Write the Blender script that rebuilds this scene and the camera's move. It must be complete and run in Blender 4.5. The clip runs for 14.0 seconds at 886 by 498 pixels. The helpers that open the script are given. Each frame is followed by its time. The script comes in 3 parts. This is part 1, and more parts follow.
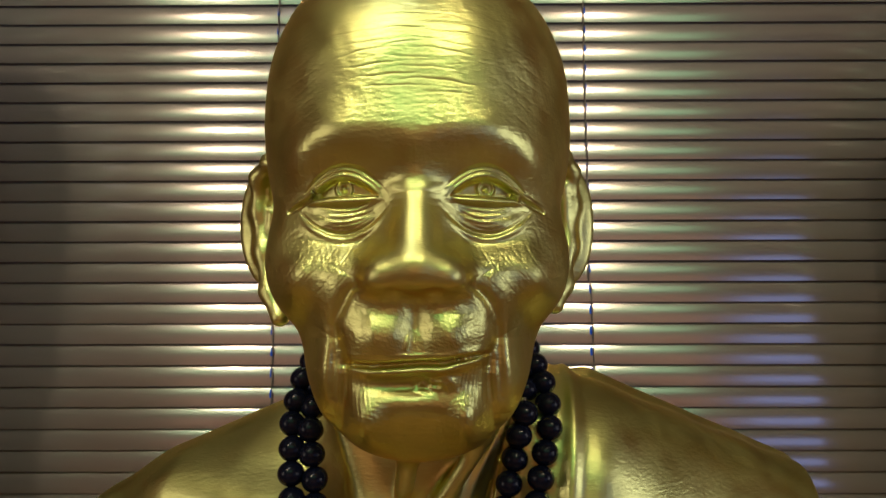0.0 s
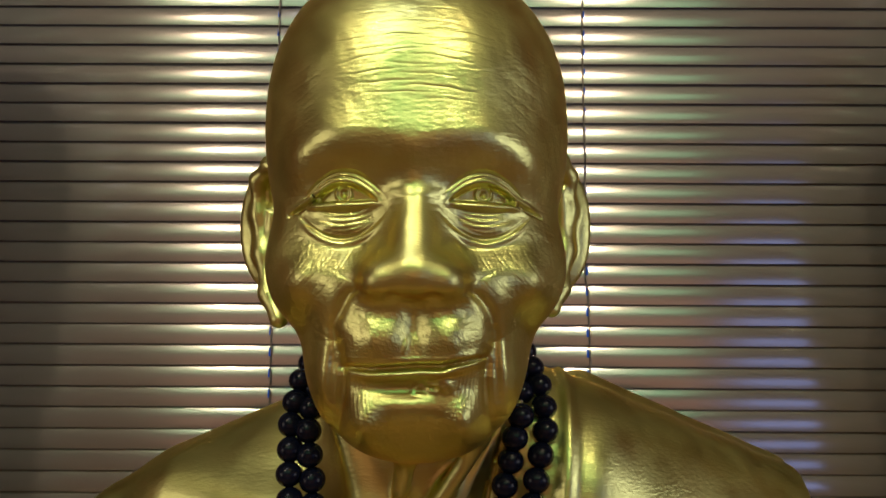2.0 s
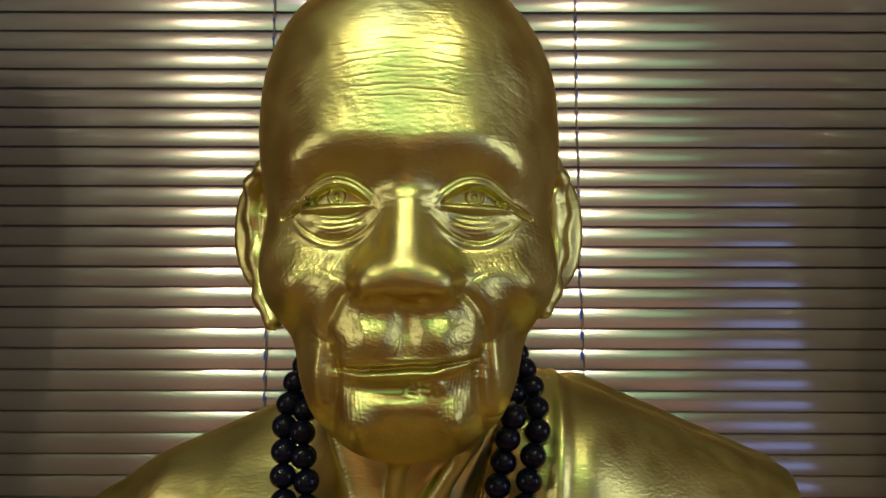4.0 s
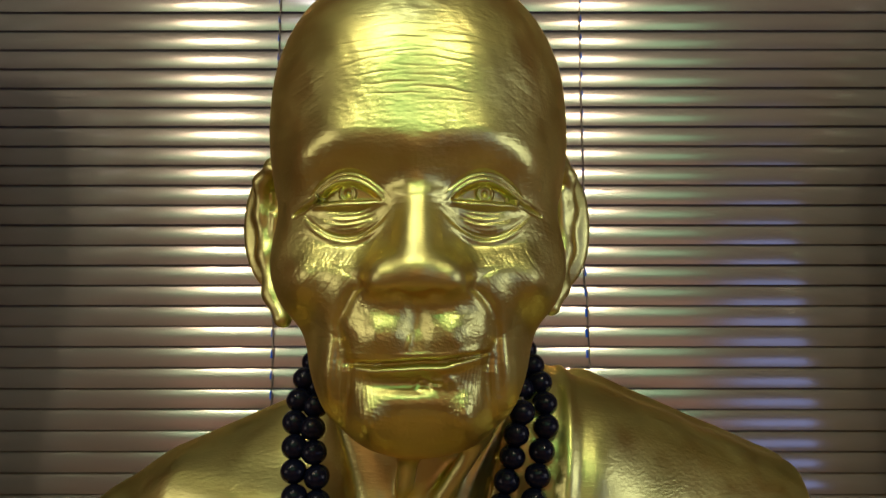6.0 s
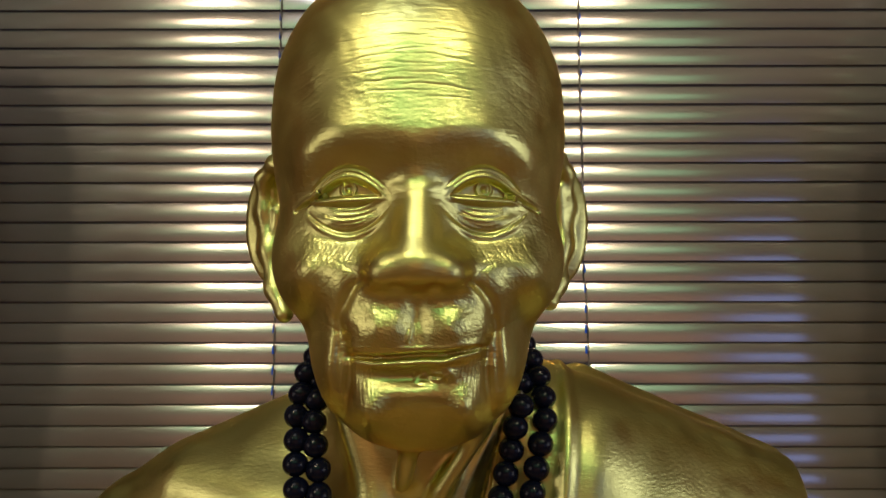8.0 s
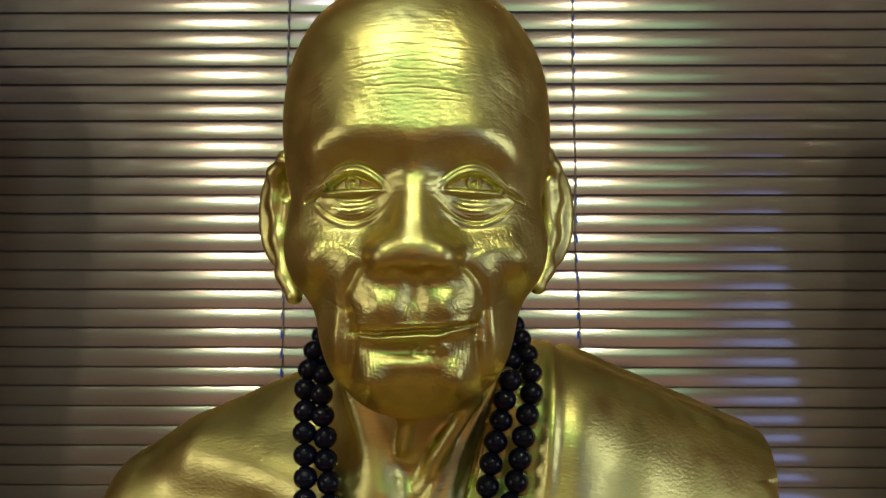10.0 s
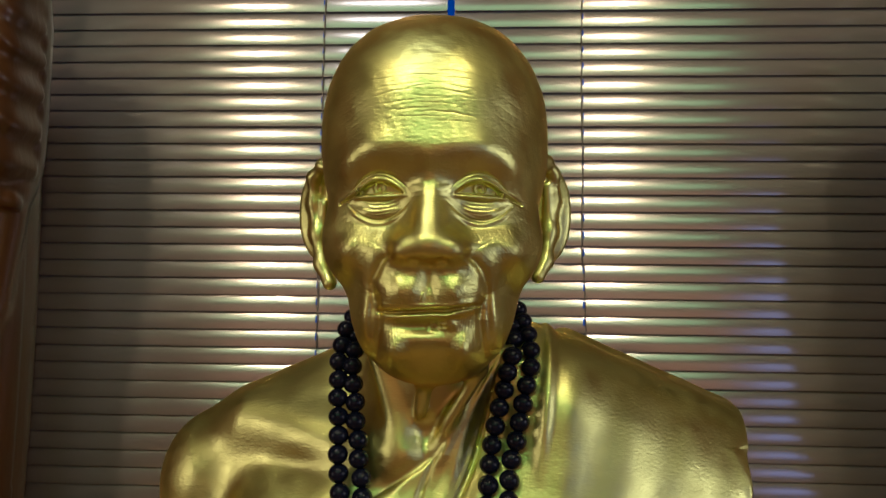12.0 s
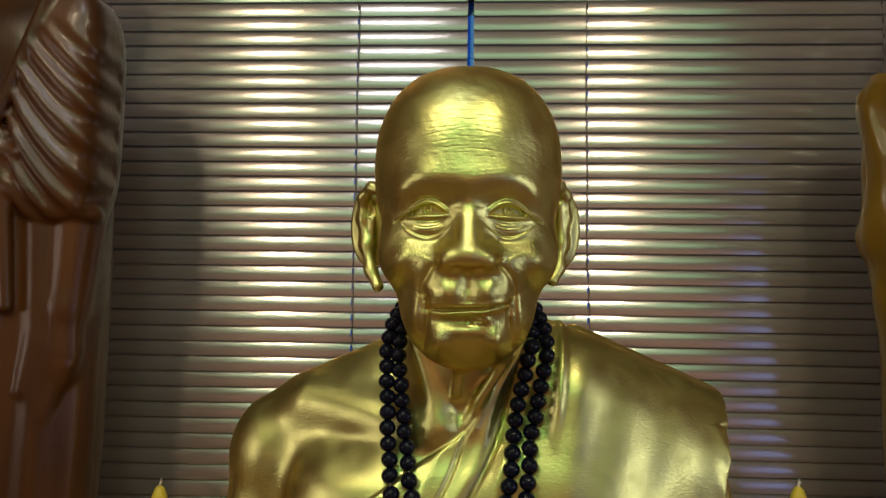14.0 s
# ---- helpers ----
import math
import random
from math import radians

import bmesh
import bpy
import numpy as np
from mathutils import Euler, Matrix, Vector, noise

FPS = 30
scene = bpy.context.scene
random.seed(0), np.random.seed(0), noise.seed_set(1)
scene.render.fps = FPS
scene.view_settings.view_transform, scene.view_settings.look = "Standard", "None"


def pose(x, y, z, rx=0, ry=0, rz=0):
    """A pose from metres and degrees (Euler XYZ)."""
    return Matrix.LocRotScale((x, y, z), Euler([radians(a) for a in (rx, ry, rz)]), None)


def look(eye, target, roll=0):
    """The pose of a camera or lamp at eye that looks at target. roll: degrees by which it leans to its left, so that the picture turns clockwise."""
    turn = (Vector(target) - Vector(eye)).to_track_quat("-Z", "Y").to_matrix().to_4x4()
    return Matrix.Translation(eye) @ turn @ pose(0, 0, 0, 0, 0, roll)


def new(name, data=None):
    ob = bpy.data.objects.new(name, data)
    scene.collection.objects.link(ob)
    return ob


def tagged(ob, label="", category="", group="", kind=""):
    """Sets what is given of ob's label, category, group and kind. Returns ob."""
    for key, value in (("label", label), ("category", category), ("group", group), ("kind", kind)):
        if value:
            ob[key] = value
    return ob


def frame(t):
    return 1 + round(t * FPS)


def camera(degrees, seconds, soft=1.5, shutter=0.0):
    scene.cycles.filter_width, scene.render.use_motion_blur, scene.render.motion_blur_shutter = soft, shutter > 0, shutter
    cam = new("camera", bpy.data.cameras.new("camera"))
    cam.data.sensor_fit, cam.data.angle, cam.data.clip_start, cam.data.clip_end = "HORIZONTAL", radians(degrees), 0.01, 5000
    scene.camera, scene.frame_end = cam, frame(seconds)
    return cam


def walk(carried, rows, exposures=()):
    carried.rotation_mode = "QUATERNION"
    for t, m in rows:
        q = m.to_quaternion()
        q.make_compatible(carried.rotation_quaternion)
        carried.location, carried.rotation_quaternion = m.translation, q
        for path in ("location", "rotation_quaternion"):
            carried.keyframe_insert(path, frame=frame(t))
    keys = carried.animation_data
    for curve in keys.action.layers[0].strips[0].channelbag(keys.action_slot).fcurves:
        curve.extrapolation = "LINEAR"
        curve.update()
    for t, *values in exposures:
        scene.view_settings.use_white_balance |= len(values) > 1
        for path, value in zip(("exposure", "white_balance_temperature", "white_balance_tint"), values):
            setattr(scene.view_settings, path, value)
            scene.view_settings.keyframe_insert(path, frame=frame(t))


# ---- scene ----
cam = camera(62.4, 14.0)
PATH = [
    (0, (0.012, 0.008, 1.309), (-0.003, 1.999, 1.503), -0.1),
    (0.5, (0.013, 0.007, 1.309), (-0.002, 1.997, 1.502), -0.0),
    (1, (0.011, 0.005, 1.31), (-0.005, 1.996, 1.501), 0.0),
    (1.5, (0.011, 0.004, 1.309), (-0.006, 1.994, 1.504), 0.2),
    (2, (0.012, 0.004, 1.311), (0.002, 1.994, 1.503), 0.3),
    (2.5, (0.014, 0.003, 1.311), (0.008, 1.994, 1.506), 0.2),
    (3, (0.015, 0.003, 1.31), (0.012, 1.993, 1.508), 0.2),
    (5.5, (0.011, -0.003, 1.309), (0.014, 1.986, 1.52), 0.0),
    (6, (0.01, -0.002, 1.307), (0.006, 1.987, 1.514), 0.0),
    (6.5, (0.009, -0.004, 1.308), (0.004, 1.986, 1.513), 0.2),
    (7, (0.01, -0.005, 1.307), (0.007, 1.985, 1.511), 0.1),
    (7.5, (0.01, -0.004, 1.306), (0.006, 1.986, 1.509), 0.0),
    (10, (0.016, -0.045, 1.298), (-0.003, 1.947, 1.482), 0.1),
    (10.5, (0.015, -0.056, 1.295), (-0.012, 1.935, 1.472), 0.2),
    (11, (0.015, -0.07, 1.293), (-0.026, 1.921, 1.468), 0.4),
    (11.5, (0.021, -0.091, 1.289), (-0.029, 1.901, 1.46), 0.6),
    (12, (0.028, -0.123, 1.291), (-0.069, 1.868, 1.459), 0.7),
    (12.5, (0.038, -0.163, 1.291), (-0.068, 1.827, 1.459), 0.8),
    (13, (0.035, -0.186, 1.29), (-0.09, 1.804, 1.451), 0.9),
    (13.5, (0.02, -0.2, 1.288), (-0.065, 1.791, 1.452), 0.9),
    (14, (0.004, -0.233, 1.288), (-0.087, 1.758, 1.46), 0.8),
]
walk(cam, [(t, look(eye, target, roll)) for t, eye, target, roll in PATH])


# ---- world and light ----
world = bpy.data.worlds.new("world")
scene.world = world
world.use_nodes = True
world.node_tree.nodes["Background"].inputs[0].default_value = (0.5, 0.42, 0.35, 1)
world.node_tree.nodes["Background"].inputs[1].default_value = 0.02
scene.view_settings.exposure = 0.0


def area_lamp(name, eye, target, sx, sy, watts, colour, spread=180):
    data = bpy.data.lights.new(name, "AREA")
    data.shape, data.size, data.size_y, data.energy, data.color = "RECTANGLE", sx, sy, watts, colour
    data.spread = radians(spread)
    ob = new(name, data)
    ob.matrix_world = look(eye, target)
    return ob


FACE = (0.0, 0.33, 1.36)
area_lamp("ceiling_spot", (-0.79, -0.93, 2.62), (-0.05, 0.5, 1.40), 0.09, 0.09, 0.85, (1.0, 0.78, 0.52), 60)
area_lamp("ceiling_spot", (0.51, -0.93, 2.62), (0.0, 0.5, 1.40), 0.09, 0.09, 0.85, (1.0, 0.78, 0.52), 60)
area_lamp("ceiling_lamp", (-0.26, -0.42, 2.64), (-0.15, 0.6, 1.45), 0.26, 0.26, 3.2, (1.0, 1.0, 1.0))
area_lamp("ceiling_panel", (-0.05, -1.35, 2.64), (-0.05, 0.2, 1.5), 2.2, 1.0, 10.5, (0.42, 1.0, 0.52))
# added broad orange fill before the south wall, browns the gold's shaded parts
area_lamp("warm_fill", (0.0, -2.75, 1.10), FACE, 3.0, 1.6, 5.6, (1.0, 0.48, 0.29))
# unseen side lights set for cheek and chin highlights; the walls hold no windows
area_lamp("side_light_west", (-2.2, -0.80, 1.36), (0, 0.30, 1.36), 0.9, 0.9, 7.5, (1.0, 0.84, 0.72))
area_lamp("side_light_east", (2.2, -0.55, 1.36), (0, 0.30, 1.36), 0.9, 0.9, 8.0, (0.96, 0.94, 1.0))
# unseen bluish source of unknown kind, placed by its reflection in the slats
area_lamp("blue_light", (1.08, -0.90, 1.22), (0, 0.5, 1.35), 0.34, 0.55, 0.65, (0.30, 0.44, 1.0))


# ---- materials ----
def material(name, colour, rough=0.5, metal=0.0, vary=0.15, scale=40.0, bump=0.1, bump_scale=400.0, coat=0.0, spread=None, island=0.0):
    """A surface with variation of colour and gloss at two scales and a fine relief."""
    m = bpy.data.materials.new(name)
    m.use_nodes = True
    t = m.node_tree
    n, l = t.nodes, t.links
    b = n["Principled BSDF"]
    co = n.new("ShaderNodeTexCoord")
    big = n.new("ShaderNodeTexNoise")
    big.inputs["Scale"].default_value, big.inputs["Detail"].default_value = scale, 5
    fine = n.new("ShaderNodeTexNoise")
    fine.inputs["Scale"].default_value, fine.inputs["Detail"].default_value = bump_scale, 6
    src = co.outputs["Object"]
    if spread:
        mp = n.new("ShaderNodeMapping")
        mp.inputs["Scale"].default_value = spread
        l.new(src, mp.inputs[0])
        src = mp.outputs[0]
    l.new(src, big.inputs[0])
    l.new(src, fine.inputs[0])
    ramp = n.new("ShaderNodeValToRGB")
    c = Vector(colour[:3])
    lo, hi = c * (1 - vary), c * (1 + vary)
    ramp.color_ramp.elements[0].position, ramp.color_ramp.elements[1].position = 0.3, 0.7
    ramp.color_ramp.elements[0].color, ramp.color_ramp.elements[1].color = (*lo, 1), (*hi, 1)
    l.new(big.outputs[0], ramp.inputs[0])
    out = ramp.outputs[0]
    if island:
        info = n.new("ShaderNodeObjectInfo")
        hs = n.new("ShaderNodeHueSaturation")
        mr = n.new("ShaderNodeMapRange")
        mr.inputs[3].default_value, mr.inputs[4].default_value = 1 - island, 1 + island
        l.new(info.outputs["Random"], mr.inputs[0])
        l.new(mr.outputs[0], hs.inputs["Value"])
        l.new(out, hs.inputs["Color"])
        out = hs.outputs[0]
    l.new(out, b.inputs["Base Color"])
    rr = n.new("ShaderNodeMapRange")
    rr.inputs[3].default_value, rr.inputs[4].default_value = rough * 0.8, min(1, rough * 1.2)
    l.new(fine.outputs[0], rr.inputs[0])
    l.new(rr.outputs[0], b.inputs["Roughness"])
    b.inputs["Metallic"].default_value = metal
    b.inputs["Coat Weight"].default_value = coat
    b.inputs["Coat Roughness"].default_value = 0.15
    if bump:
        bp = n.new("ShaderNodeBump")
        bp.inputs["Strength"].default_value, bp.inputs["Distance"].default_value = bump, 0.001
        l.new(fine.outputs[0], bp.inputs["Height"])
        l.new(bp.outputs[0], b.inputs["Normal"])
    return m


GOLD = material("gold_paint", (0.67, 0.70, 0.27), 0.40, 1.0, 0.14, 26, 0.28, 460, spread=(0.5, 1, 1.3))
GOLD.node_tree.nodes["Principled BSDF"].inputs["Specular Tint"].default_value = (1.0, 0.50, 0.28, 1)
gn, gl = GOLD.node_tree.nodes, GOLD.node_tree.links
blotch = gn.new("ShaderNodeTexNoise")
blotch.inputs["Scale"].default_value, blotch.inputs["Detail"].default_value = 70, 4
rub = gn.new("ShaderNodeMapRange")
rub.inputs[1].default_value, rub.inputs[2].default_value = 0.3, 0.7
rub.inputs[3].default_value, rub.inputs[4].default_value = 0.31, 0.44
gl.new(gn["Texture Coordinate"].outputs["Object"], blotch.inputs[0])
gl.new(blotch.outputs[0], rub.inputs[0])
gl.new(rub.outputs[0], gn["Principled BSDF"].inputs["Roughness"])
SLAT = material("lacquered_aluminium", (0.44, 0.405, 0.395), 0.20, 0.66, 0.06, 30, 0.0, 500, coat=0.3, spread=(0.15, 1, 1), island=0.04)
grain = SLAT.node_tree.nodes.new("ShaderNodeCombineXYZ")
grain.inputs[2].default_value = 1.0
SLAT.node_tree.links.new(grain.outputs[0], SLAT.node_tree.nodes["Principled BSDF"].inputs["Tangent"])
SLAT.node_tree.nodes["Principled BSDF"].inputs["Anisotropic"].default_value = 0.72
SLAT.node_tree.nodes["Principled BSDF"].inputs["Coat Roughness"].default_value = 0.5
CORD = material("grey_cord", (0.22, 0.19, 0.17), 0.9, 0, 0.25, 300, 0.4, 1500)
BLUE = material("blue_tape", (0.01, 0.05, 0.32), 0.6, 0, 0.15, 200, 0.3, 1500)
BEAD = material("black_bead", (0.004, 0.006, 0.016), 0.24, 0, 0.3, 80, 0.05, 300)
BEAD.node_tree.nodes["Principled BSDF"].inputs["Specular IOR Level"].default_value = 0.20
WOOD = material("varnished_brown_wood", (0.068, 0.023, 0.004), 0.38, 0, 0.5, 18, 0.5, 150, coat=0.12, spread=(1, 1, 0.2))
YWOOD = material("varnished_yellow_wood", (0.15, 0.085, 0.005), 0.36, 0, 0.45, 18, 0.4, 150, coat=0.25, spread=(1, 1, 0.2))
WAX = material("yellow_wax", (0.75, 0.60, 0.06), 0.45, 0, 0.08, 60, 0.1, 300)
WICK = material("white_wick", (0.7, 0.68, 0.6), 0.9, 0, 0.15, 300, 0.3, 1000)
# unseen walls, reddened so that the gold mirrors a warmer room
WALL = material("warm_plaster", (0.45, 0.16, 0.065), 0.8, 0, 0.12, 3, 0.2, 120)
CEIL = material("ceiling_plaster", (0.36, 0.28, 0.18), 0.85, 0, 0.08, 3, 0.2, 120)
# unseen floor, its colour raised to bounce warm light up to the chin
FLOOR = material("brown_floor", (0.50, 0.23, 0.10), 0.4, 0, 0.2, 4, 0.1, 120)
RAIL = material("painted_rail", (0.42, 0.36, 0.32), 0.4, 0.6, 0.06, 20, 0.05, 200)
# unseen tabletop, likewise lightened as a reflector below the bust
TABLE = material("red_altar_wood", (0.50, 0.25, 0.09), 0.35, 0, 0.3, 12, 0.2, 150, coat=0.3, spread=(0.2, 1, 1))
FRAME = material("dark_window_frame", (0.05, 0.05, 0.055), 0.4, 0.3, 0.1, 10, 0.05, 200)
GLASS = material("window_glass", (0.9, 0.95, 1.0), 0.02, 0, 0.01, 5, 0)
GLASS.node_tree.nodes["Principled BSDF"].inputs["Transmission Weight"].default_value = 1.0
DUSK = bpy.data.materials.new("evening_sky")
DUSK.use_nodes = True
DUSK.node_tree.nodes["Principled BSDF"].inputs["Base Color"].default_value = (0, 0.01, 0.05, 1)
DUSK.node_tree.nodes["Principled BSDF"].inputs["Emission Color"].default_value = (0.0, 0.10, 0.62, 1)
DUSK.node_tree.nodes["Principled BSDF"].inputs["Emission Strength"].default_value = 0.4


# ---- mesh helpers ----
def mesh_of(name, verts, faces, mat, smooth=True):
    me = bpy.data.meshes.new(name)
    me.from_pydata([tuple(v) for v in verts], [], [tuple(f) for f in faces])
    me.materials.append(mat)
    if smooth:
        me.polygons.foreach_set("use_smooth", [True] * len(me.polygons))
    me.update()
    return me


def part(name, bm, mat, parent=None, label="", smooth=False):
    me = bpy.data.meshes.new(name)
    bm.to_mesh(me)
    bm.free()
    me.materials.append(mat)
    if smooth:
        me.polygons.foreach_set("use_smooth", [True] * len(me.polygons))
    ob = new(name, me)
    ob.parent = parent
    if label:
        tagged(ob, label)
    return ob


def box(lo, hi, bevel=0.0):
    bm = bmesh.new()
    c = [(a + b) / 2 for a, b in zip(lo, hi)]
    d = [b - a for a, b in zip(lo, hi)]
    bmesh.ops.create_cube(bm, size=1, matrix=Matrix.Translation(c) @ Matrix.Diagonal((*d, 1)))
    if bevel:
        bmesh.ops.bevel(bm, geom=bm.edges[:], offset=bevel, segments=2, affect="EDGES")
    return bm


def lathe(profile, steps=24):
    """Solid of revolution round z from (radius, z) pairs."""
    bm = bmesh.new()
    rings = [[bm.verts.new((r * math.cos(2 * math.pi * k / steps), r * math.sin(2 * math.pi * k / steps), z)) for k in range(steps)] for r, z in profile]
    for a, b in zip(rings, rings[1:]):
        for k in range(steps):
            bm.faces.new((a[k], a[(k + 1) % steps], b[(k + 1) % steps], b[k]))
    bm.faces.new(rings[0][::-1])
    bm.faces.new(rings[-1])
    return bm


# ---- distance fields for carved things ----
def ell(P, c, r, p=2.0):
    q = np.abs(P - np.array(c, np.float32)) / np.array(r, np.float32) + 1e-6
    k = (q ** p).sum(1) ** (1 / p)
    g = np.sqrt((((q / k[:, None]) ** (p - 1) / np.array(r, np.float32)) ** 2).sum(1))
    return (k - 1) / g


def cap(P, a, b, ra, rb):
    a, b = np.array(a, np.float32), np.array(b, np.float32)
    d = b - a
    h = np.clip(((P - a) @ d) / (d @ d), 0, 1)
    return np.sqrt(((P - a - h[:, None] * d) ** 2).sum(1)) - (ra + (rb - ra) * h)


def smin(a, b, k):
    h = np.clip(0.5 + 0.5 * (b - a) / k, 0, 1)
    return b + (a - b) * h - k * h * (1 - h)


def smax(a, b, k):
    return -smin(-a, -b, k)


def bump(x, z, cx, cz, sx, sz):
    return np.exp(-((x - cx) / sx) ** 2 - ((z - cz) / sz) ** 2)


def groove(x, z, a, b, s, bow=0.0):
    """1 along the line from a to b (bowed sideways), falling off over s."""
    dx, dz = b[0] - a[0], b[1] - a[1]
    n2 = dx * dx + dz * dz
    t = ((x - a[0]) * dx + (z - a[1]) * dz) / n2
    side = ((x - a[0]) * dz - (z - a[1]) * dx) / math.sqrt(n2)
    tc = np.clip(t, 0, 1)
    side = side - bow * 4 * tc * (1 - tc)
    over = (t - tc) * math.sqrt(n2)
    return np.exp(-(side * side + over * over) / (s * s)) * (0.35 + 0.65 * np.sin(math.pi * np.clip(tc, 0.02, 0.98)) ** 0.5)


def surface(field, lo, hi, step):
    """Quads round the zero level of a distance field on a grid (surface nets)."""
    n = [int(math.ceil((b - a) / step)) + 1 for a, b in zip(lo, hi)]
    ax = [np.float32(a) + np.float32(step) * np.arange(k, dtype=np.float32) for a, k in zip(lo, n)]
    val = np.empty(n, np.float32)
    for i in range(n[0]):
        Y, Z = np.meshgrid(ax[1], ax[2], indexing="ij")
        val[i] = field(np.stack([np.full(Y.size, ax[0][i], np.float32), Y.ravel(), Z.ravel()], 1)).reshape(n[1], n[2])
    ins = val < 0
    cells = tuple(k - 1 for k in n)
    total, count = np.zeros((*cells, 3), np.float32), np.zeros(cells, np.float32)

    def cut(o, arr):
        return arr[o[0]:o[0] + cells[0], o[1]:o[1] + cells[1], o[2]:o[2] + cells[2]]

    for axis in range(3):
        for u in (0, 1):
            for v in (0, 1):
                o = [0, 0, 0]
                o[(axis + 1) % 3], o[(axis + 2) % 3] = u, v
                e = list(o)
                e[axis] = 1
                a, b = cut(o, val), cut(e, val)
                cross = (a < 0) != (b < 0)
                f = np.where(cross, a / np.where(cross, a - b, 1), 0)
                place = np.zeros((*cells, 3), np.float32)
                place[..., 0], place[..., 1], place[..., 2] = o
                place[..., axis] = f
                total += place * cross[..., None]
                count += cross
    used = count > 0
    ids = np.full(cells, -1)
    ids[used] = np.arange(used.sum())
    idx = np.argwhere(used)
    verts = (idx + total[used] / count[used][:, None]) * step + np.array(lo)
    quads = []
    for axis in range(3):
        b, c = (axis + 1) % 3, (axis + 2) % 3
        sl = [slice(1, k - 1) for k in n]
        sl[axis] = slice(0, n[axis] - 1)
        sh = list(sl)
        sh[axis] = slice(1, n[axis])
        A, B = ins[tuple(sl)], ins[tuple(sh)]
        for flip in (False, True):
            at = np.argwhere(B & ~A if flip else A & ~B) + np.array([s.start for s in sl])
            if not len(at):
                continue
            corner = []
            for u, v in ((0, 0), (1, 0), (1, 1), (0, 1)):
                q = at.copy()
                q[:, b] -= 1 - u
                q[:, c] -= 1 - v
                corner.append(ids[q[:, 0], q[:, 1], q[:, 2]])
            corner = np.stack(corner, 1)
            quads.append(corner[:, ::-1] if flip else corner)
    return verts, np.concatenate(quads)


def settle(field, V, rounds=2):
    """Bring vertices on to the zero level of the field."""
    V = V.astype(np.float32)
    e = np.float32(0.0004)
    for _ in range(rounds):
        d = field(V)
        g = np.stack([field(V + np.eye(3, dtype=np.float32)[k] * e) - d for k in range(3)], 1) / e
        V = V - g * np.clip(d / np.maximum((g * g).sum(1), 0.25), -0.003, 0.003)[:, None]
    return V


def finer(V, Q, pick=None):
    """Split the picked quads (all of them by default) into four."""
    keep = np.zeros((0, 4), int) if pick is None else Q[~pick]
    Q = Q if pick is None else Q[pick]
    e = np.stack([Q, np.roll(Q, -1, 1)], 2).reshape(-1, 2)
    key = np.sort(e, 1)
    uniq, inv = np.unique(key[:, 0].astype(np.int64) * (len(V) + 1) + key[:, 1], return_inverse=True)
    ea, eb = uniq // (len(V) + 1), uniq % (len(V) + 1)
    mid = (V[ea] + V[eb]) / 2
    centre = V[Q].mean(1)
    m = inv.reshape(-1, 4) + len(V)
    c = np.arange(len(Q)) + len(V) + len(mid)
    new_q = np.concatenate([np.stack([Q[:, k], m[:, k], c, m[:, k - 1]], 1) for k in range(4)])
    return np.concatenate([V, mid, centre]), np.concatenate([keep, new_q])


def carve(name, field, lo, hi, step, mat, levels=1, fine=()):
    V, Q = surface(field, lo, hi, step)
    V = settle(field, V, 2)
    for k in range(levels):
        V, Q = finer(V, Q)
        V = settle(field, V, 1)
    for choose in fine:
        old = len(V)
        V, Q = finer(V, Q, choose(V[Q].mean(1)))
        V = np.concatenate([settle(field, V[:old], 1) if choose is fine[-1] else V[:old], settle(field, V[old:], 1)])
    me = bpy.data.meshes.new(name)
    me.vertices.add(len(V))
    me.vertices.foreach_set("co", V.astype(np.float32).ravel())
    me.loops.add(Q.size)
    me.loops.foreach_set("vertex_index", Q.astype(np.int32).ravel())
    me.polygons.add(len(Q))
    me.polygons.foreach_set("loop_start", np.arange(0, Q.size, 4, dtype=np.int32))
    me.polygons.foreach_set("use_smooth", np.ones(len(Q), bool))
    me.materials.append(mat)
    me.update(calc_edges=True)
    me.validate()
    return me


# ---- the room ----
def setting(name, lo, hi, mat, label, category):
    return tagged(part(name, box(lo, hi), mat), label, category, kind="structure")


setting("floor", (-2.3, -2.9, -0.1), (2.3, 0.95, 0.0), FLOOR, "brown polished floor of the shrine room", "floor")
setting("ceiling", (-2.3, -2.9, 2.70), (2.3, 0.95, 2.80), CEIL, "plain cream plaster ceiling", "ceiling")
setting("wall_west", (-2.4, -2.9, 0.0), (-2.3, 0.95, 2.7), WALL, "warm brown plaster side wall", "wall")
setting("wall_east", (2.3, -2.9, 0.0), (2.4, 0.95, 2.7), WALL, "warm brown plaster side wall", "wall")
setting("wall_south", (-2.3, -3.0, 0.0), (2.3, -2.9, 2.7), WALL, "warm brown plaster wall behind the visitor", "wall")
wall_n = tagged(new("wall_north"), "warm brown plaster wall round the blind window", "wall", kind="structure")
for lo, hi in (((-2.3, 0.80, 0), (-0.80, 0.92, 2.7)), ((0.80, 0.80, 0), (2.3, 0.92, 2.7)), ((-0.80, 0.80, 0), (0.80, 0.92, 0.80)), ((-0.80, 0.80, 2.10), (0.80, 0.92, 2.7))):
    part("wall_panel", box(lo, hi), WALL, wall_n)
win = tagged(new("window_1"), "blue-lit window behind the closed blinds", "window", kind="structure")
part("pane", box((-0.80, 0.86, 0.80), (0.80, 0.866, 2.10)), GLASS, win)
part("window_frame", box((-0.80, 0.84, 1.758), (0.80, 0.90, 1.80), 0.004), FRAME, win)
part("window_frame", box((-0.80, 0.84, 0.80), (0.80, 0.90, 0.85), 0.004), FRAME, win)
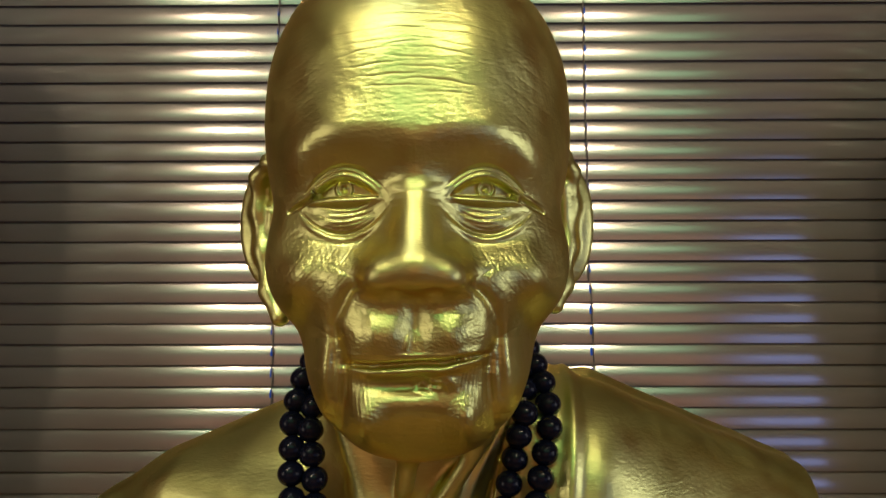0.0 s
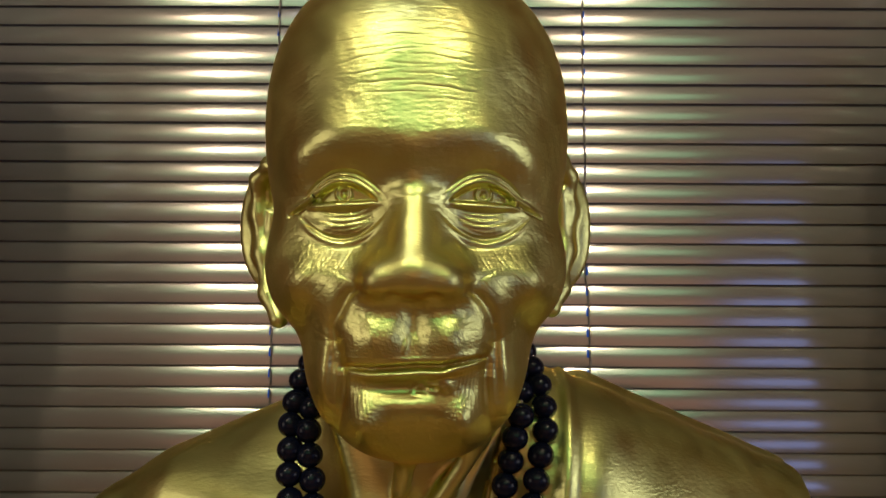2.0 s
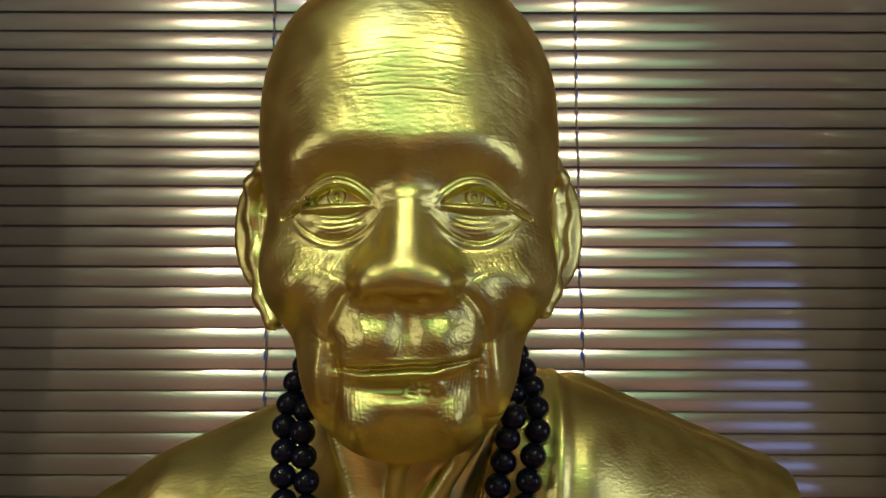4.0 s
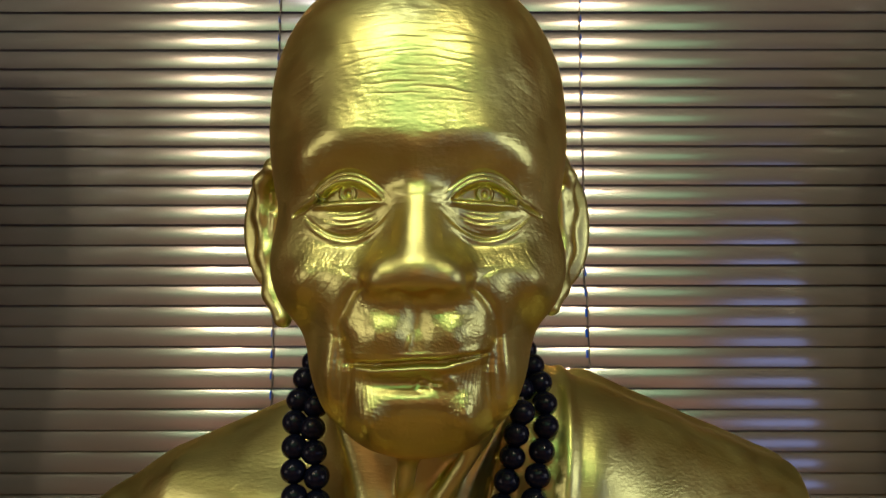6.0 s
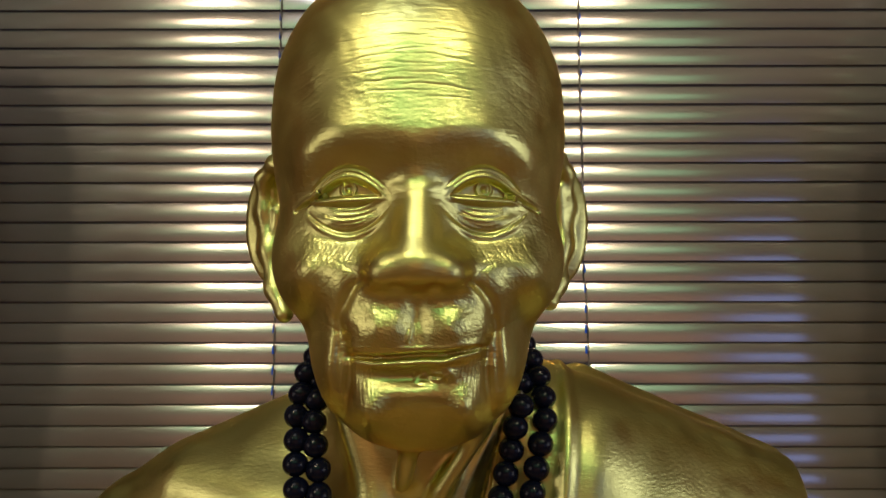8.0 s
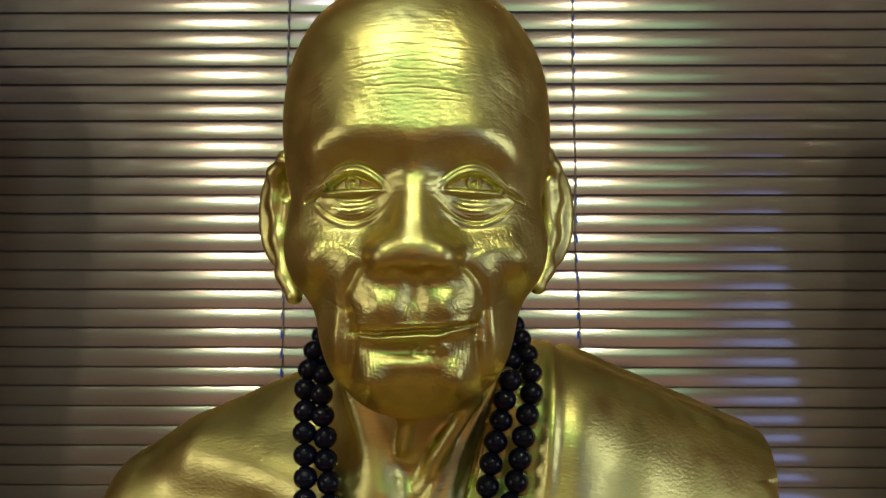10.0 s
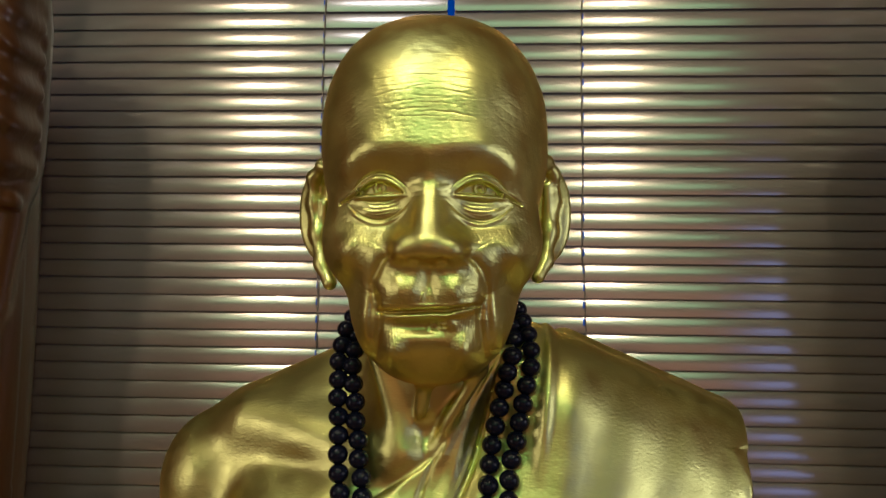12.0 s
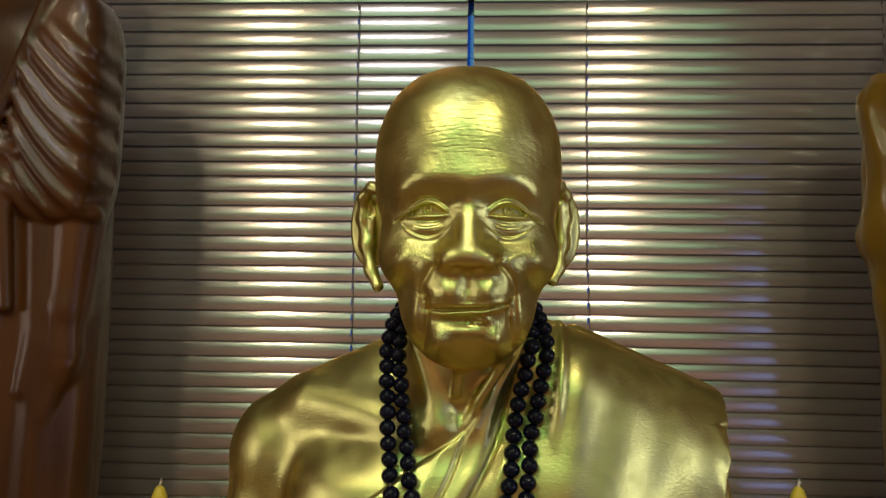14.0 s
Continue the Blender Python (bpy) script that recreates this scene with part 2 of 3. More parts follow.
part("window_frame", box((-0.80, 0.84, 2.05), (0.80, 0.90, 2.10), 0.004), FRAME, win)
tagged(part("backdrop", box((-0.40, 1.30, 0.9), (0.36, 1.31, 2.4)), DUSK), "deep blue evening light outside the window", "backdrop", kind="structure")


# ---- the blinds ----
BLIND_Y, PITCH, Z0 = 0.70, 0.0195, 1.3580
SLATS = [Z0 + k * PITCH for k in range(-26, 36)]
rnd = random.Random(3)


def slat_mesh(x0, x1, holes):
    """A thin bowed strip with rounded ends and a slot at each cord."""
    width, radius, tilt, n = 0.0250, 0.036, radians(13), 12
    xs = [x0, x0 + 0.0012, x0 + 0.003, x1 - 0.003, x1 - 0.0012, x1]
    for h in holes:
        xs += [h - 0.0011, h + 0.0011]
    xs = sorted(xs)
    bm = bmesh.new()

    def at(x, k, r):
        end = min(x - x0, x1 - x)
        pull = 1 - 0.16 * (1 - min(1, end / 0.003)) ** 2
        a = (k / n - 0.5) * width / radius * pull
        y, z = radius - r * math.cos(a), r * math.sin(a)
        return (x, y * math.cos(tilt) + z * math.sin(tilt), z * math.cos(tilt) - y * math.sin(tilt))

    v = [[bm.verts.new(at(x, k, radius)) for k in range(n + 1)] for x in xs]
    w = [[bm.verts.new(at(x, k, radius - 0.0005)) for k in range(n + 1)] for x in xs]
    for i in range(len(xs) - 1):
        slot = any(abs((xs[i] + xs[i + 1]) / 2 - h) < 0.0008 for h in holes)
        for k in range(n):
            if not (slot and 4 <= k <= 7):
                bm.faces.new((v[i][k], v[i + 1][k], v[i + 1][k + 1], v[i][k + 1]))
                bm.faces.new((w[i][k + 1], w[i + 1][k + 1], w[i + 1][k], w[i][k]))
        for k in (0, n):
            e = bm.faces.new((v[i][k], w[i][k], w[i + 1][k], v[i + 1][k]) if k == 0 else (v[i + 1][k], w[i + 1][k], w[i][k], v[i][k]))
            for edge in e.edges:
                edge.smooth = False
    me = bpy.data.meshes.new("slat")
    bm.to_mesh(me)
    bm.free()
    me.materials.append(SLAT)
    me.polygons.foreach_set("use_smooth", [True] * len(me.polygons))
    return me


def strand(points, radius, sides=6):
    """A cord along points."""
    bm = bmesh.new()
    rings = []
    for i, p in enumerate(points):
        d = (Vector(points[min(i + 1, len(points) - 1)]) - Vector(points[max(i - 1, 0)])).normalized()
        q = d.to_track_quat("Z", "Y")
        rings.append([bm.verts.new(Vector(p) + q @ Vector((radius * math.cos(2 * math.pi * k / sides), radius * math.sin(2 * math.pi * k / sides), 0))) for k in range(sides)])
    for a, b in zip(rings, rings[1:]):
        for k in range(sides):
            bm.faces.new((a[k], a[(k + 1) % sides], b[(k + 1) % sides], b[k]))
    bm.faces.new(rings[0][::-1])
    bm.faces.new(rings[-1])
    return bm


def make_blind(x0, x1, cords, label):
    blind = tagged(new("window_blind"), label, "blind", "blinds side by side")
    data = slat_mesh(x0, x1, cords)
    for z in SLATS:
        o = new("slat", data)
        o.parent = blind
        o.matrix_local = pose(0, BLIND_Y + rnd.uniform(-0.0003, 0.0003), z + rnd.uniform(-0.0002, 0.0002), rnd.uniform(-0.7, 0.7), rnd.uniform(-0.02, 0.02), 0)
    part("headrail", box((x0, 0.685, SLATS[-1] + 0.014), (x1, 0.802, SLATS[-1] + 0.045), 0.003), RAIL, blind)
    part("bottom_rail", box((x0, 0.69, SLATS[0] - 0.026), (x1, 0.712, SLATS[0] - 0.013), 0.003), RAIL, blind)
    for c in cords:
        pts = []
        for z in SLATS:
            side = 1.0 if c < 0 else (-1.0 if z > 1.345 else 1.0)
            x = c + side * 0.0013 + 0.0005 * math.sin(z * 31)
            pts.append((x + rnd.uniform(-0.0003, 0.0003), BLIND_Y - 0.0036, z - PITCH * 0.45))
            pts.append((x + rnd.uniform(-0.0003, 0.0003), BLIND_Y - 0.0022, z))
        part("ladder_cord", strand(pts, 0.0008), CORD, blind, "grey braided ladder cord", True)


make_blind(-0.775, -0.0101, (-0.530, -0.1545), "closed metallic taupe venetian blind with grey ladder cords")
make_blind(-0.0019, 0.775, (0.1455, 0.522), "closed metallic taupe venetian blind with grey ladder cords")


# ---- the gilded bust ----
def wave(x, seed, amp):
    return amp * (np.sin(x * 95 + seed * 2.1) + 0.6 * np.sin(x * 210 + seed * 5.3) + 0.4 * np.sin(x * 430 + seed * 1.7))


def ridges(x, z, kx, kz, seed):
    """Uneven fine relief between -1 and 1, finer with larger kx and kz."""
    a = np.sin(x * kx + 1.7 * np.sin(z * kz * 0.61 + seed) + seed * 2.3)
    b = np.sin(z * kz + 1.9 * np.sin(x * kx * 0.53 + seed * 1.4) + seed)
    c = np.sin((x * kx + z * kz) * 1.37 + 2.1 * np.sin((x * kx - z * kz) * 0.43 + seed * 0.7))
    return (a * b + 0.7 * c) / 1.7


def step_up(v, s):
    """0 below, 1 above, over s."""
    return 1 / (1 + np.exp(np.clip(-v / s, -60, 60)))


def face_relief(x, z):
    """Height of the carving in front of the plain head, in metres, over the frontal plane."""
    x = x + 0.002
    ax = np.abs(x)
    h = np.zeros_like(x)
    # brow: soft ridges higher at the outer ends, over deep sockets
    h += 0.0040 * bump(x, z, -0.036, 1.3870, 0.022, 0.0150) + 0.0040 * bump(x, z, 0.036, 1.3860, 0.022, 0.0150)
    h += 0.0024 * bump(x, z, -0.053, 1.3790, 0.010, 0.013) + 0.0024 * bump(x, z, 0.053, 1.3770, 0.010, 0.013)
    h += 0.0030 * bump(x, z, 0, 1.3860, 0.016, 0.0150)
    zb = 1.3780 + 4.2 * ax * (0.055 - ax) - np.clip(ax - 0.042, 0, 1) * 0.34
    fall = np.clip((zb + 0.012 - z) / 0.029, 0, 1)
    rise = np.clip((z - 1.318) / 0.038, 0, 1)
    deep = (0.0058 + 0.0040 * np.exp(-((ax - 0.028) / 0.016) ** 2)) * np.exp(-np.minimum((ax / 0.056) ** 4, 50))
    h -= deep * fall * fall * (3 - 2 * fall) * rise * rise * (3 - 2 * rise)
    # the root of the nose: a short ledge below the brow with two small knots
    h += 0.0009 * step_up(1.3680 - z, 0.0008) * bump(x, z, 0, 1.3640, 0.0150, 0.0060)
    h += 0.0006 * bump(x, z, -0.0095, 1.3655, 0.0030, 0.0022) + 0.0007 * bump(x, z, 0.0085, 1.3650, 0.0040, 0.0025)
    for c in (-0.0325, 0.0310):
        s = 1 if c > 0 else -1
        u = (x - c) * s
        near = np.exp(-np.minimum((u / 0.0165) ** 4, 60))
        # eyeball, heavy lid and the dark opening under it, falling back towards its floor
        h += 0.0048 * bump(x, z, c, 1.3640, 0.0165, 0.0080)
        top = 1.3702 - (u / 0.0142) ** 2 * 0.0066 - u * 0.04
        low = 1.3628 - 0.0002 * (u / 0.014) ** 2 - u * 0.02
        gap = step_up(top - z, 0.00025) * step_up(z - low, 0.00025) * (np.abs(u) < 0.0165)
        h -= 0.0044 * gap
        ring = np.sqrt((u + 0.0005) ** 2 + (z - 1.3666) ** 2)
        h += (0.0011 * np.exp(-((ring - 0.0034) / 0.0007) ** 2) + 0.0016 * np.exp(-(ring / 0.0014) ** 2)) * gap
        crease = 1.3752 - (u / 0.0165) ** 2 * 0.0086 - u * 0.07
        h -= 0.0012 * np.exp(-((z - crease) / 0.0009) ** 2) * near
        h += 0.0007 * np.exp(-((z - top - 0.0014) / 0.0012) ** 2) * near
        h -= 0.0006 * np.exp(-((z - top - 0.0031) / 0.0005) ** 2) * np.exp(-np.minimum(((u - 0.004) / 0.011) ** 4, 60))
        # tail of the lid past the outer corner
        h += 0.0014 * groove(x, z, (c + s * 0.012, 1.3662), (c + s * 0.024, 1.3598), 0.0012)
        h -= 0.0020 * groove(x, z, (c + s * 0.012, 1.3635), (c + s * 0.026, 1.3580), 0.0009)
        # bag under the eye: ledge, folds running out from the nose side, and a deep lower border
        h += 0.0044 * bump(x, z, c, 1.3515, 0.0170, 0.0062)
        h += 0.0014 * np.exp(-((z - 1.3606 - (u / 0.02) ** 2 * 0.001) / 0.0014) ** 2) * near
        for k, (z0, reach, dep) in enumerate(((1.3578, 0.0120, 1.0), (1.3553, 0.0085, 0.55), (1.3530, 0.0110, 0.75), (1.3505, 0.0090, 0.65), (1.3486, 0.0120, 0.6))):
            arc = z0 + (u / 0.020) ** 2 * (0.0055 + 0.0012 * k) + wave(x, k + c * 50, 0.00022)
            h -= 0.00062 * dep * np.exp(-((z - arc) / (0.00080 + 0.0001 * (k % 2))) ** 2) * np.exp(-np.minimum(((u + 0.002 + 0.0012 * (k % 2)) / reach) ** 4, 60))
        arc = 1.3466 + (u / 0.020) ** 2 * 0.0105
        h -= 0.0008 * np.exp(-((z - arc) / 0.0011) ** 2) * np.exp(-np.minimum((u / 0.0190) ** 6, 60))
        h += 0.0008 * np.exp(-((z - arc + 0.0024) / 0.0016) ** 2) * np.exp(-np.minimum((u / 0.0180) ** 6, 60))
        # lines fanning out from the corner
        for k in range(13):
            a0 = radians(16 - 8.5 * k)
            r0, r1 = 0.021 + 0.0016 * (k % 3), 0.032 + 0.003 * (k % 2)
            h -= 0.00005 * groove(x, z, (c + s * r0 * math.cos(a0), 1.360 + r0 * math.sin(a0)), (c + s * r1 * math.cos(a0 - 0.12), 1.360 + r1 * math.sin(a0 - 0.12)), 0.0005, 0.001)
        # cheek: apple under the bag, bone, hollow below, long slanting lines
        h += 0.0046 * bump(x, z, s * 0.035, 1.3340, 0.018, 0.0110)
        h += 0.0040 * bump(x, z, s * 0.053, 1.3265, 0.0090, 0.0100)
        h -= 0.0060 * bump(x, z, s * 0.050, 1.3030, 0.014, 0.0130)
        for k in range(19):
            f = k / 18
            p = (s * (0.0165 + 0.036 * f), 1.3425 - 0.004 * f + 0.003 * math.sin(k * 1.7))
            q = (p[0] + s * (0.0150 - 0.004 * f), p[1] - 0.0215 + 0.009 * f + 0.003 * math.sin(k * 2.3))
            h -= 0.000055 * (1 + 0.6 * math.sin(k * 2.9)) * groove(x, z, p, q, 0.00042, 0.0014 * s)
        # fold from the nose wing round the muzzle, and the muzzle itself
        h += 0.0036 * groove(x, z, (s * 0.0285, 1.3290), (s * 0.0420, 1.3040), 0.0090, -0.002 * s)
        bow = np.where(z > 1.3060, 0.0232 + 0.0098 * np.sin(np.clip((1.3240 - z) / 0.018, 0, 1) * 1.5708), 0.0330 - (1.3060 - z) * 0.16)
        edge = bow + 0.0005 * np.sin(z * 430 + s) - x * s
        side = x * s > 0
        plate = step_up(edge, 0.0014) * side * np.clip((1.3245 - z) / 0.0035, 0, 1) * np.clip((z - 1.2895) / 0.005, 0, 1)
        h += 0.0024 * plate
        h += plate * (0.00014 * ridges(x, z, 420, 330, 1.0 + s) + 0.00005 * ridges(x, z, 1500, 1900, 2.0 + s) + 0.00004 * ridges(x, z, 3300, 2600, 6.0 + s))
        h -= 0.0015 * np.exp(-((edge + 0.0018) / 0.0030) ** 2) * side * np.clip((1.328 - z) / 0.006, 0, 1) * np.clip((z - 1.286) / 0.006, 0, 1)
        h += 0.0050 * bump(x, z, s * 0.0165, 1.3020, 0.0120, 0.0110)
        # long fold from the corner of the mouth down beside the chin, and the jowl outside it
        h -= 0.0021 * groove(x, z, (s * 0.0320, 1.2960), (s * 0.0345, 1.2610), 0.0026, 0.0015 * s)
        h += 0.0042 * groove(x, z, (s * 0.0425, 1.3020), (s * 0.0425, 1.2660), 0.0075, 0.001 * s)
        h -= 0.0014 * groove(x, z, (s * 0.0355, 1.3060), (s * 0.0372, 1.2760), 0.0022)
        # chin pads
        h += 0.0088 * bump(x, z, s * 0.0220, 1.2645, 0.0088, 0.0125)
        h += 0.00010 * ridges(x, z, 1100, 1500, 4.0 + s) * bump(x, z, s * 0.0200, 1.2680, 0.0090, 0.0110)
        for k in range(10):
            h -= 0.00012 * groove(x, z, (s * (0.0205 + 0.0015 * k), 1.2890), (s * (0.0175 + 0.0021 * k), 1.266 + 0.002 * (k % 3)), 0.0005, 0.0008)
    # channel of the upper lip, with a small scar at its foot
    h -= 0.0030 * bump(x, z, 0.000, 1.3080, 0.0052, 0.0105)
    h += 0.0010 * groove(x, z, (-0.0030, 1.3020), (-0.0042, 1.2970), 0.0007)
    # uneven mouth, higher at one corner
    mouth = 1.2905 + 0.075 * x + np.clip(ax - 0.012, 0, 1) * 0.10 + wave(x, 4, 0.00022)
    wide = np.exp(-np.minimum((x / 0.0300) ** 10, 60))
    h += 0.0009 * np.exp(-((z - mouth - 0.0024) / 0.0018) ** 2) * wide
    h -= 0.0036 * np.exp(-((z - mouth) / 0.0011) ** 2) * wide
    # lower lip, the dark hollow under it, shelf of the chin
    h += 0.0036 * np.exp(-((z - mouth + 0.0032) / 0.0020) ** 2) * np.exp(-np.minimum((x / 0.022) ** 4, 60))
    h -= 0.0048 * bump(x, z, -0.0040, 1.2812, 0.0170, 0.0046)
    h += 0.0030 * bump(x, z, 0.0130, 1.2825, 0.0050, 0.0036)
    h += 0.0026 * bump(x, z, 0, 1.2700, 0.0150, 0.0085)
    h += 0.0009 * ridges(x, z, 800, 1000, 7.0) * bump(x, z, 0.006, 1.2810, 0.008, 0.0030)
    # forehead lines: two long ones above, a tangle of fine ones below
    for k, (zz, x0, x1, dep) in enumerate(((1.4475, -0.026, 0.020, 0.5), (1.4405, -0.027, 0.020, 0.9), (1.4378, 0.001, 0.034, 1.3), (1.4345, -0.034, 0.004, 1.3),
                                           (1.4332, -0.006, 0.032, 1.0), (1.4290, -0.030, 0.010, 0.7), (1.4268, -0.012, 0.030, 0.8), (1.4243, -0.034, 0.026, 0.9), (1.4212, -0.026, 0.034, 0.6), (1.4190, -0.034, 0.014, 0.7),
                                           (1.4155, -0.014, 0.034, 0.6), (1.4125, -0.034, 0.004, 0.7), (1.4105, -0.008, 0.032, 1.2), (1.4080, -0.026, 0.008, 0.9), (1.4052, 0.004, 0.026, 0.6), (1.3990, -0.020, 0.026, 0.3))):
        line = zz + wave(x, k, 0.00042) + 0.0006 * np.sin(x * 60 + k * 1.3) - 2.2 * (x * x)
        soft = step_up(x - x0, 0.0024) * step_up(x1 - x, 0.0024) * (0.65 + 0.35 * np.sin(x * 170 + k * 2.6))
        h -= 0.00020 * dep * np.exp(-((z - line) / 0.00034) ** 2) * soft
        h += 0.00005 * dep * np.exp(-((z - line - 0.0012) / 0.0007) ** 2) * soft
    for k in range(14):
        s = 1 if k % 2 else -1
        h -= 0.00007 * groove(x, z, (s * (0.040 + 0.002 * (k % 3)), 1.440 - 0.0032 * k), (s * 0.060, 1.434 - 0.0034 * k), 0.0005, 0.001 * s)
    # uneven hand-worked surface, stronger below the forehead
    low_face = np.clip((1.40 - z) / 0.05, 0.25, 1)
    h += low_face * (0.00007 * ridges(x, z, 330, 290, 3.0) + 0.00004 * ridges(x, z, 1300, 700, 5.0))
    # short lines across the bridge and the tip of the nose
    for k in range(3):
        h -= 0.0005 * groove(x, z, (-0.010, 1.3630 - 0.003 * k), (0.010, 1.3635 - 0.003 * k), 0.0007)
    return h


def head_field(P):
    x, y, z = P[:, 0], P[:, 1], P[:, 2]
    d = ell(P, (-0.004, 0.412, 1.411), (0.0815, 0.104, 0.0895), 2.3)
    d = d - 0.00018 * ridges(x + 0.3 * y, z, 130, 115, 2.0) - 0.00008 * ridges(x + 0.3 * y, z, 420, 360, 4.0)
    jaw = ell(P, (-0.003, 0.378, 1.325), (0.0605, 0.060, 0.0845), 2.25)
    d = smin(d, jaw, 0.030)
    for s in (-1, 1):
        d = smin(d, ell(P, (-0.003 + s * 0.047, 0.362, 1.336), (0.025, 0.028, 0.027)), 0.020)
    # relief works only on the front
    front = np.clip((0.385 - y) / 0.035, 0, 1)
    near = front > 0
    if near.any():
        h = np.zeros_like(x)
        h[near] = face_relief(x[near], z[near])
        d = d - h * front * front * (3 - 2 * front) * np.clip((z - 1.235) / 0.02, 0, 1)
    # nose
    nose = cap(P, (-0.002, 0.3225, 1.3690), (-0.002, 0.3105, 1.3315), 0.0072, 0.0108)
    nose = smin(nose, ell(P, (-0.002, 0.3110, 1.3295), (0.0150, 0.0108, 0.0095)), 0.006)
    for s in (-1, 1):
        nose = smin(nose, ell(P, (-0.002 + s * 0.0145, 0.3140, 1.3270), (0.0080, 0.0115, 0.0082)), 0.008)
    nose = smax(nose, 1.3195 - P[:, 2] + (P[:, 1] - 0.300) * -0.12, 0.006)
    for s in (-1, 1):
        nose = smax(nose, -ell(P, (-0.002 + s * 0.0085, 0.3060, 1.3180), (0.0042, 0.0065, 0.0034)), 0.002)
    for s in (-1, 1):
        nose = smin(nose, cap(P, (-0.002 + s * 0.0035, 0.3290, 1.3640), (-0.002 + s * 0.0120, 0.3215, 1.3300), 0.0060, 0.0095), 0.009)
    d = smin(d, nose, 0.0085)
    # ears
    for s in (-1, 1):
        c = -0.006
        if s < 0:
            rim = ((-0.0800, 0.424, 1.394), (-0.0930, 0.432, 1.402), (-0.1020, 0.440, 1.394), (-0.1018, 0.444, 1.374), (-0.0980, 0.443, 1.350), (-0.0930, 0.438, 1.326), (-0.0855, 0.432, 1.311))
        else:
            rim = ((0.0710, 0.424, 1.396), (0.0790, 0.432, 1.405), (0.0855, 0.440, 1.397), (0.0855, 0.444, 1.377), (0.0825, 0.443, 1.353), (0.0790, 0.438, 1.330), (0.0730, 0.432, 1.318))
        ear = None
        for k, (a, b) in enumerate(zip(rim, rim[1:])):
            seg = cap(P, a, b, 0.0042 if k < 4 else 0.0050, 0.0042 if k < 3 else 0.0055)
            ear = seg if ear is None else smin(ear, seg, 0.007)
        bowl = ell(P, (s * 0.0875 + c * 1.2, 0.449, 1.368), (0.020, 0.0055, 0.040))
        bowl = smin(bowl, cap(P, (s * 0.0865 + c, 0.438, 1.388), (s * 0.0875 + c, 0.442, 1.350), 0.0028, 0.0034), 0.004)
        d = smin(d, smin(ear, bowl, 0.004), 0.006)
    return d


def robe_edge(P):
    """Negative on the side of the cloth."""
    x, z = P[:, 0], P[:, 2]
    line = np.where(z > 1.188, (z - 1.188) * 0.62, (z - 1.188) * 1.45)
    return (line - x) * np.where(z > 1.188, 0.85, 0.57)


def torso_field(P):
    x, y, z = P[:, 0], P[:, 1], P[:, 2]
    body = ell(P, (0.002, 0.505, 1.03), (0.165, 0.098, 0.20), 2.5)
    for s in (-1, 1):
        body = smin(body, cap(P, (s * 0.03, 0.490, 1.228), (s * 0.185, 0.510, 1.155), 0.036, 0.052), 0.05)
        body = smin(body, cap(P, (s * 0.190, 0.512, 1.130), (s * 0.213, 0.500, 0.98), 0.047, 0.045), 0.02)
        body = smin(body, ell(P, (s * 0.075, 0.440, 1.110), (0.080, 0.040, 0.060)), 0.05)
    body = smin(body, cap(P, (-0.03, 0.490, 1.262), (-0.150, 0.508, 1.192), 0.020, 0.034), 0.03)
    body = smin(body, cap(P, (0.220, 0.520, 1.128), (0.233, 0.508, 0.98), 0.034, 0.042), 0.012)
    # neck with sinews and hollow of the throat
    neck = cap(P, (-0.003, 0.428, 1.310), (-0.006, 0.464, 1.190), 0.040, 0.049)
    neck = smax(neck, -cap(P, (0.018, 0.372, 1.252), (0.000, 0.402, 1.206), 0.010, 0.006), 0.010)
    neck = smax(neck, -cap(P, (-0.022, 0.374, 1.252), (-0.022, 0.402, 1.210), 0.008, 0.005), 0.010)
    for s in (-1, 1):
        neck = smin(neck, cap(P, (s * 0.044 - 0.003, 0.418, 1.262), (s * 0.014 - 0.010, 0.416, 1.192), 0.0075, 0.0066), 0.012)
    neck = smin(neck, cap(P, (-0.006, 0.384, 1.254), (-0.016, 0.411, 1.196), 0.0062, 0.0042), 0.008)
    neck = smin(neck, cap(P, (0.030, 0.392, 1.250), (-0.002, 0.412, 1.196), 0.0050, 0.0042), 0.008)
    d = smin(body, neck, 0.022)
    # collar bones
    d = smin(d, cap(P, (-0.150, 0.470, 1.206), (-0.032, 0.424, 1.186), 0.011, 0.007), 0.034)
    d = smax(d, -ell(P, (-0.010, 0.398, 1.202), (0.010, 0.012, 0.010)), 0.012)
    d = d + 0.007 * np.exp(-((x + 0.105) / 0.03) ** 2 - ((z - 1.165) / 0.020) ** 2) * (y < 0.5)
    # robe over one shoulder: a smooth heavy layer, folds fanning out along its edge
    edge = robe_edge(P)
    fan = np.arctan2(0.062 - x, np.maximum(1.300 - z, 0.004))
    thick = 0.0060 + 0.0008 * np.sin(z * 60 + x * 31) + 0.0006 * np.sin(x * 130 - z * 40)
    for k, (a0, w, h) in enumerate(((0.22, 0.030, 0.0010), (0.33, 0.016, -0.0018), (0.42, 0.034, 0.0014), (0.51, 0.012, -0.0018), (0.58, 0.030, 0.0013), (0.68, 0.012, -0.0018), (0.76, 0.03, 0.0016))):
        thick = thick + h * np.exp(-((fan - a0 - 0.03 * np.sin(z * 40 + k)) / w) ** 2) * (y < 0.5) * np.clip((1.29 - z) / 0.03, 0, 1)
    cloth = smin(body, cap(P, (0.060, 0.462, 1.250), (0.215, 0.522, 1.185), 0.028, 0.026), 0.03)
    cloth = smin(cloth, cap(P, (0.080, 0.450, 1.215), (0.200, 0.500, 1.150), 0.034, 0.040), 0.03)
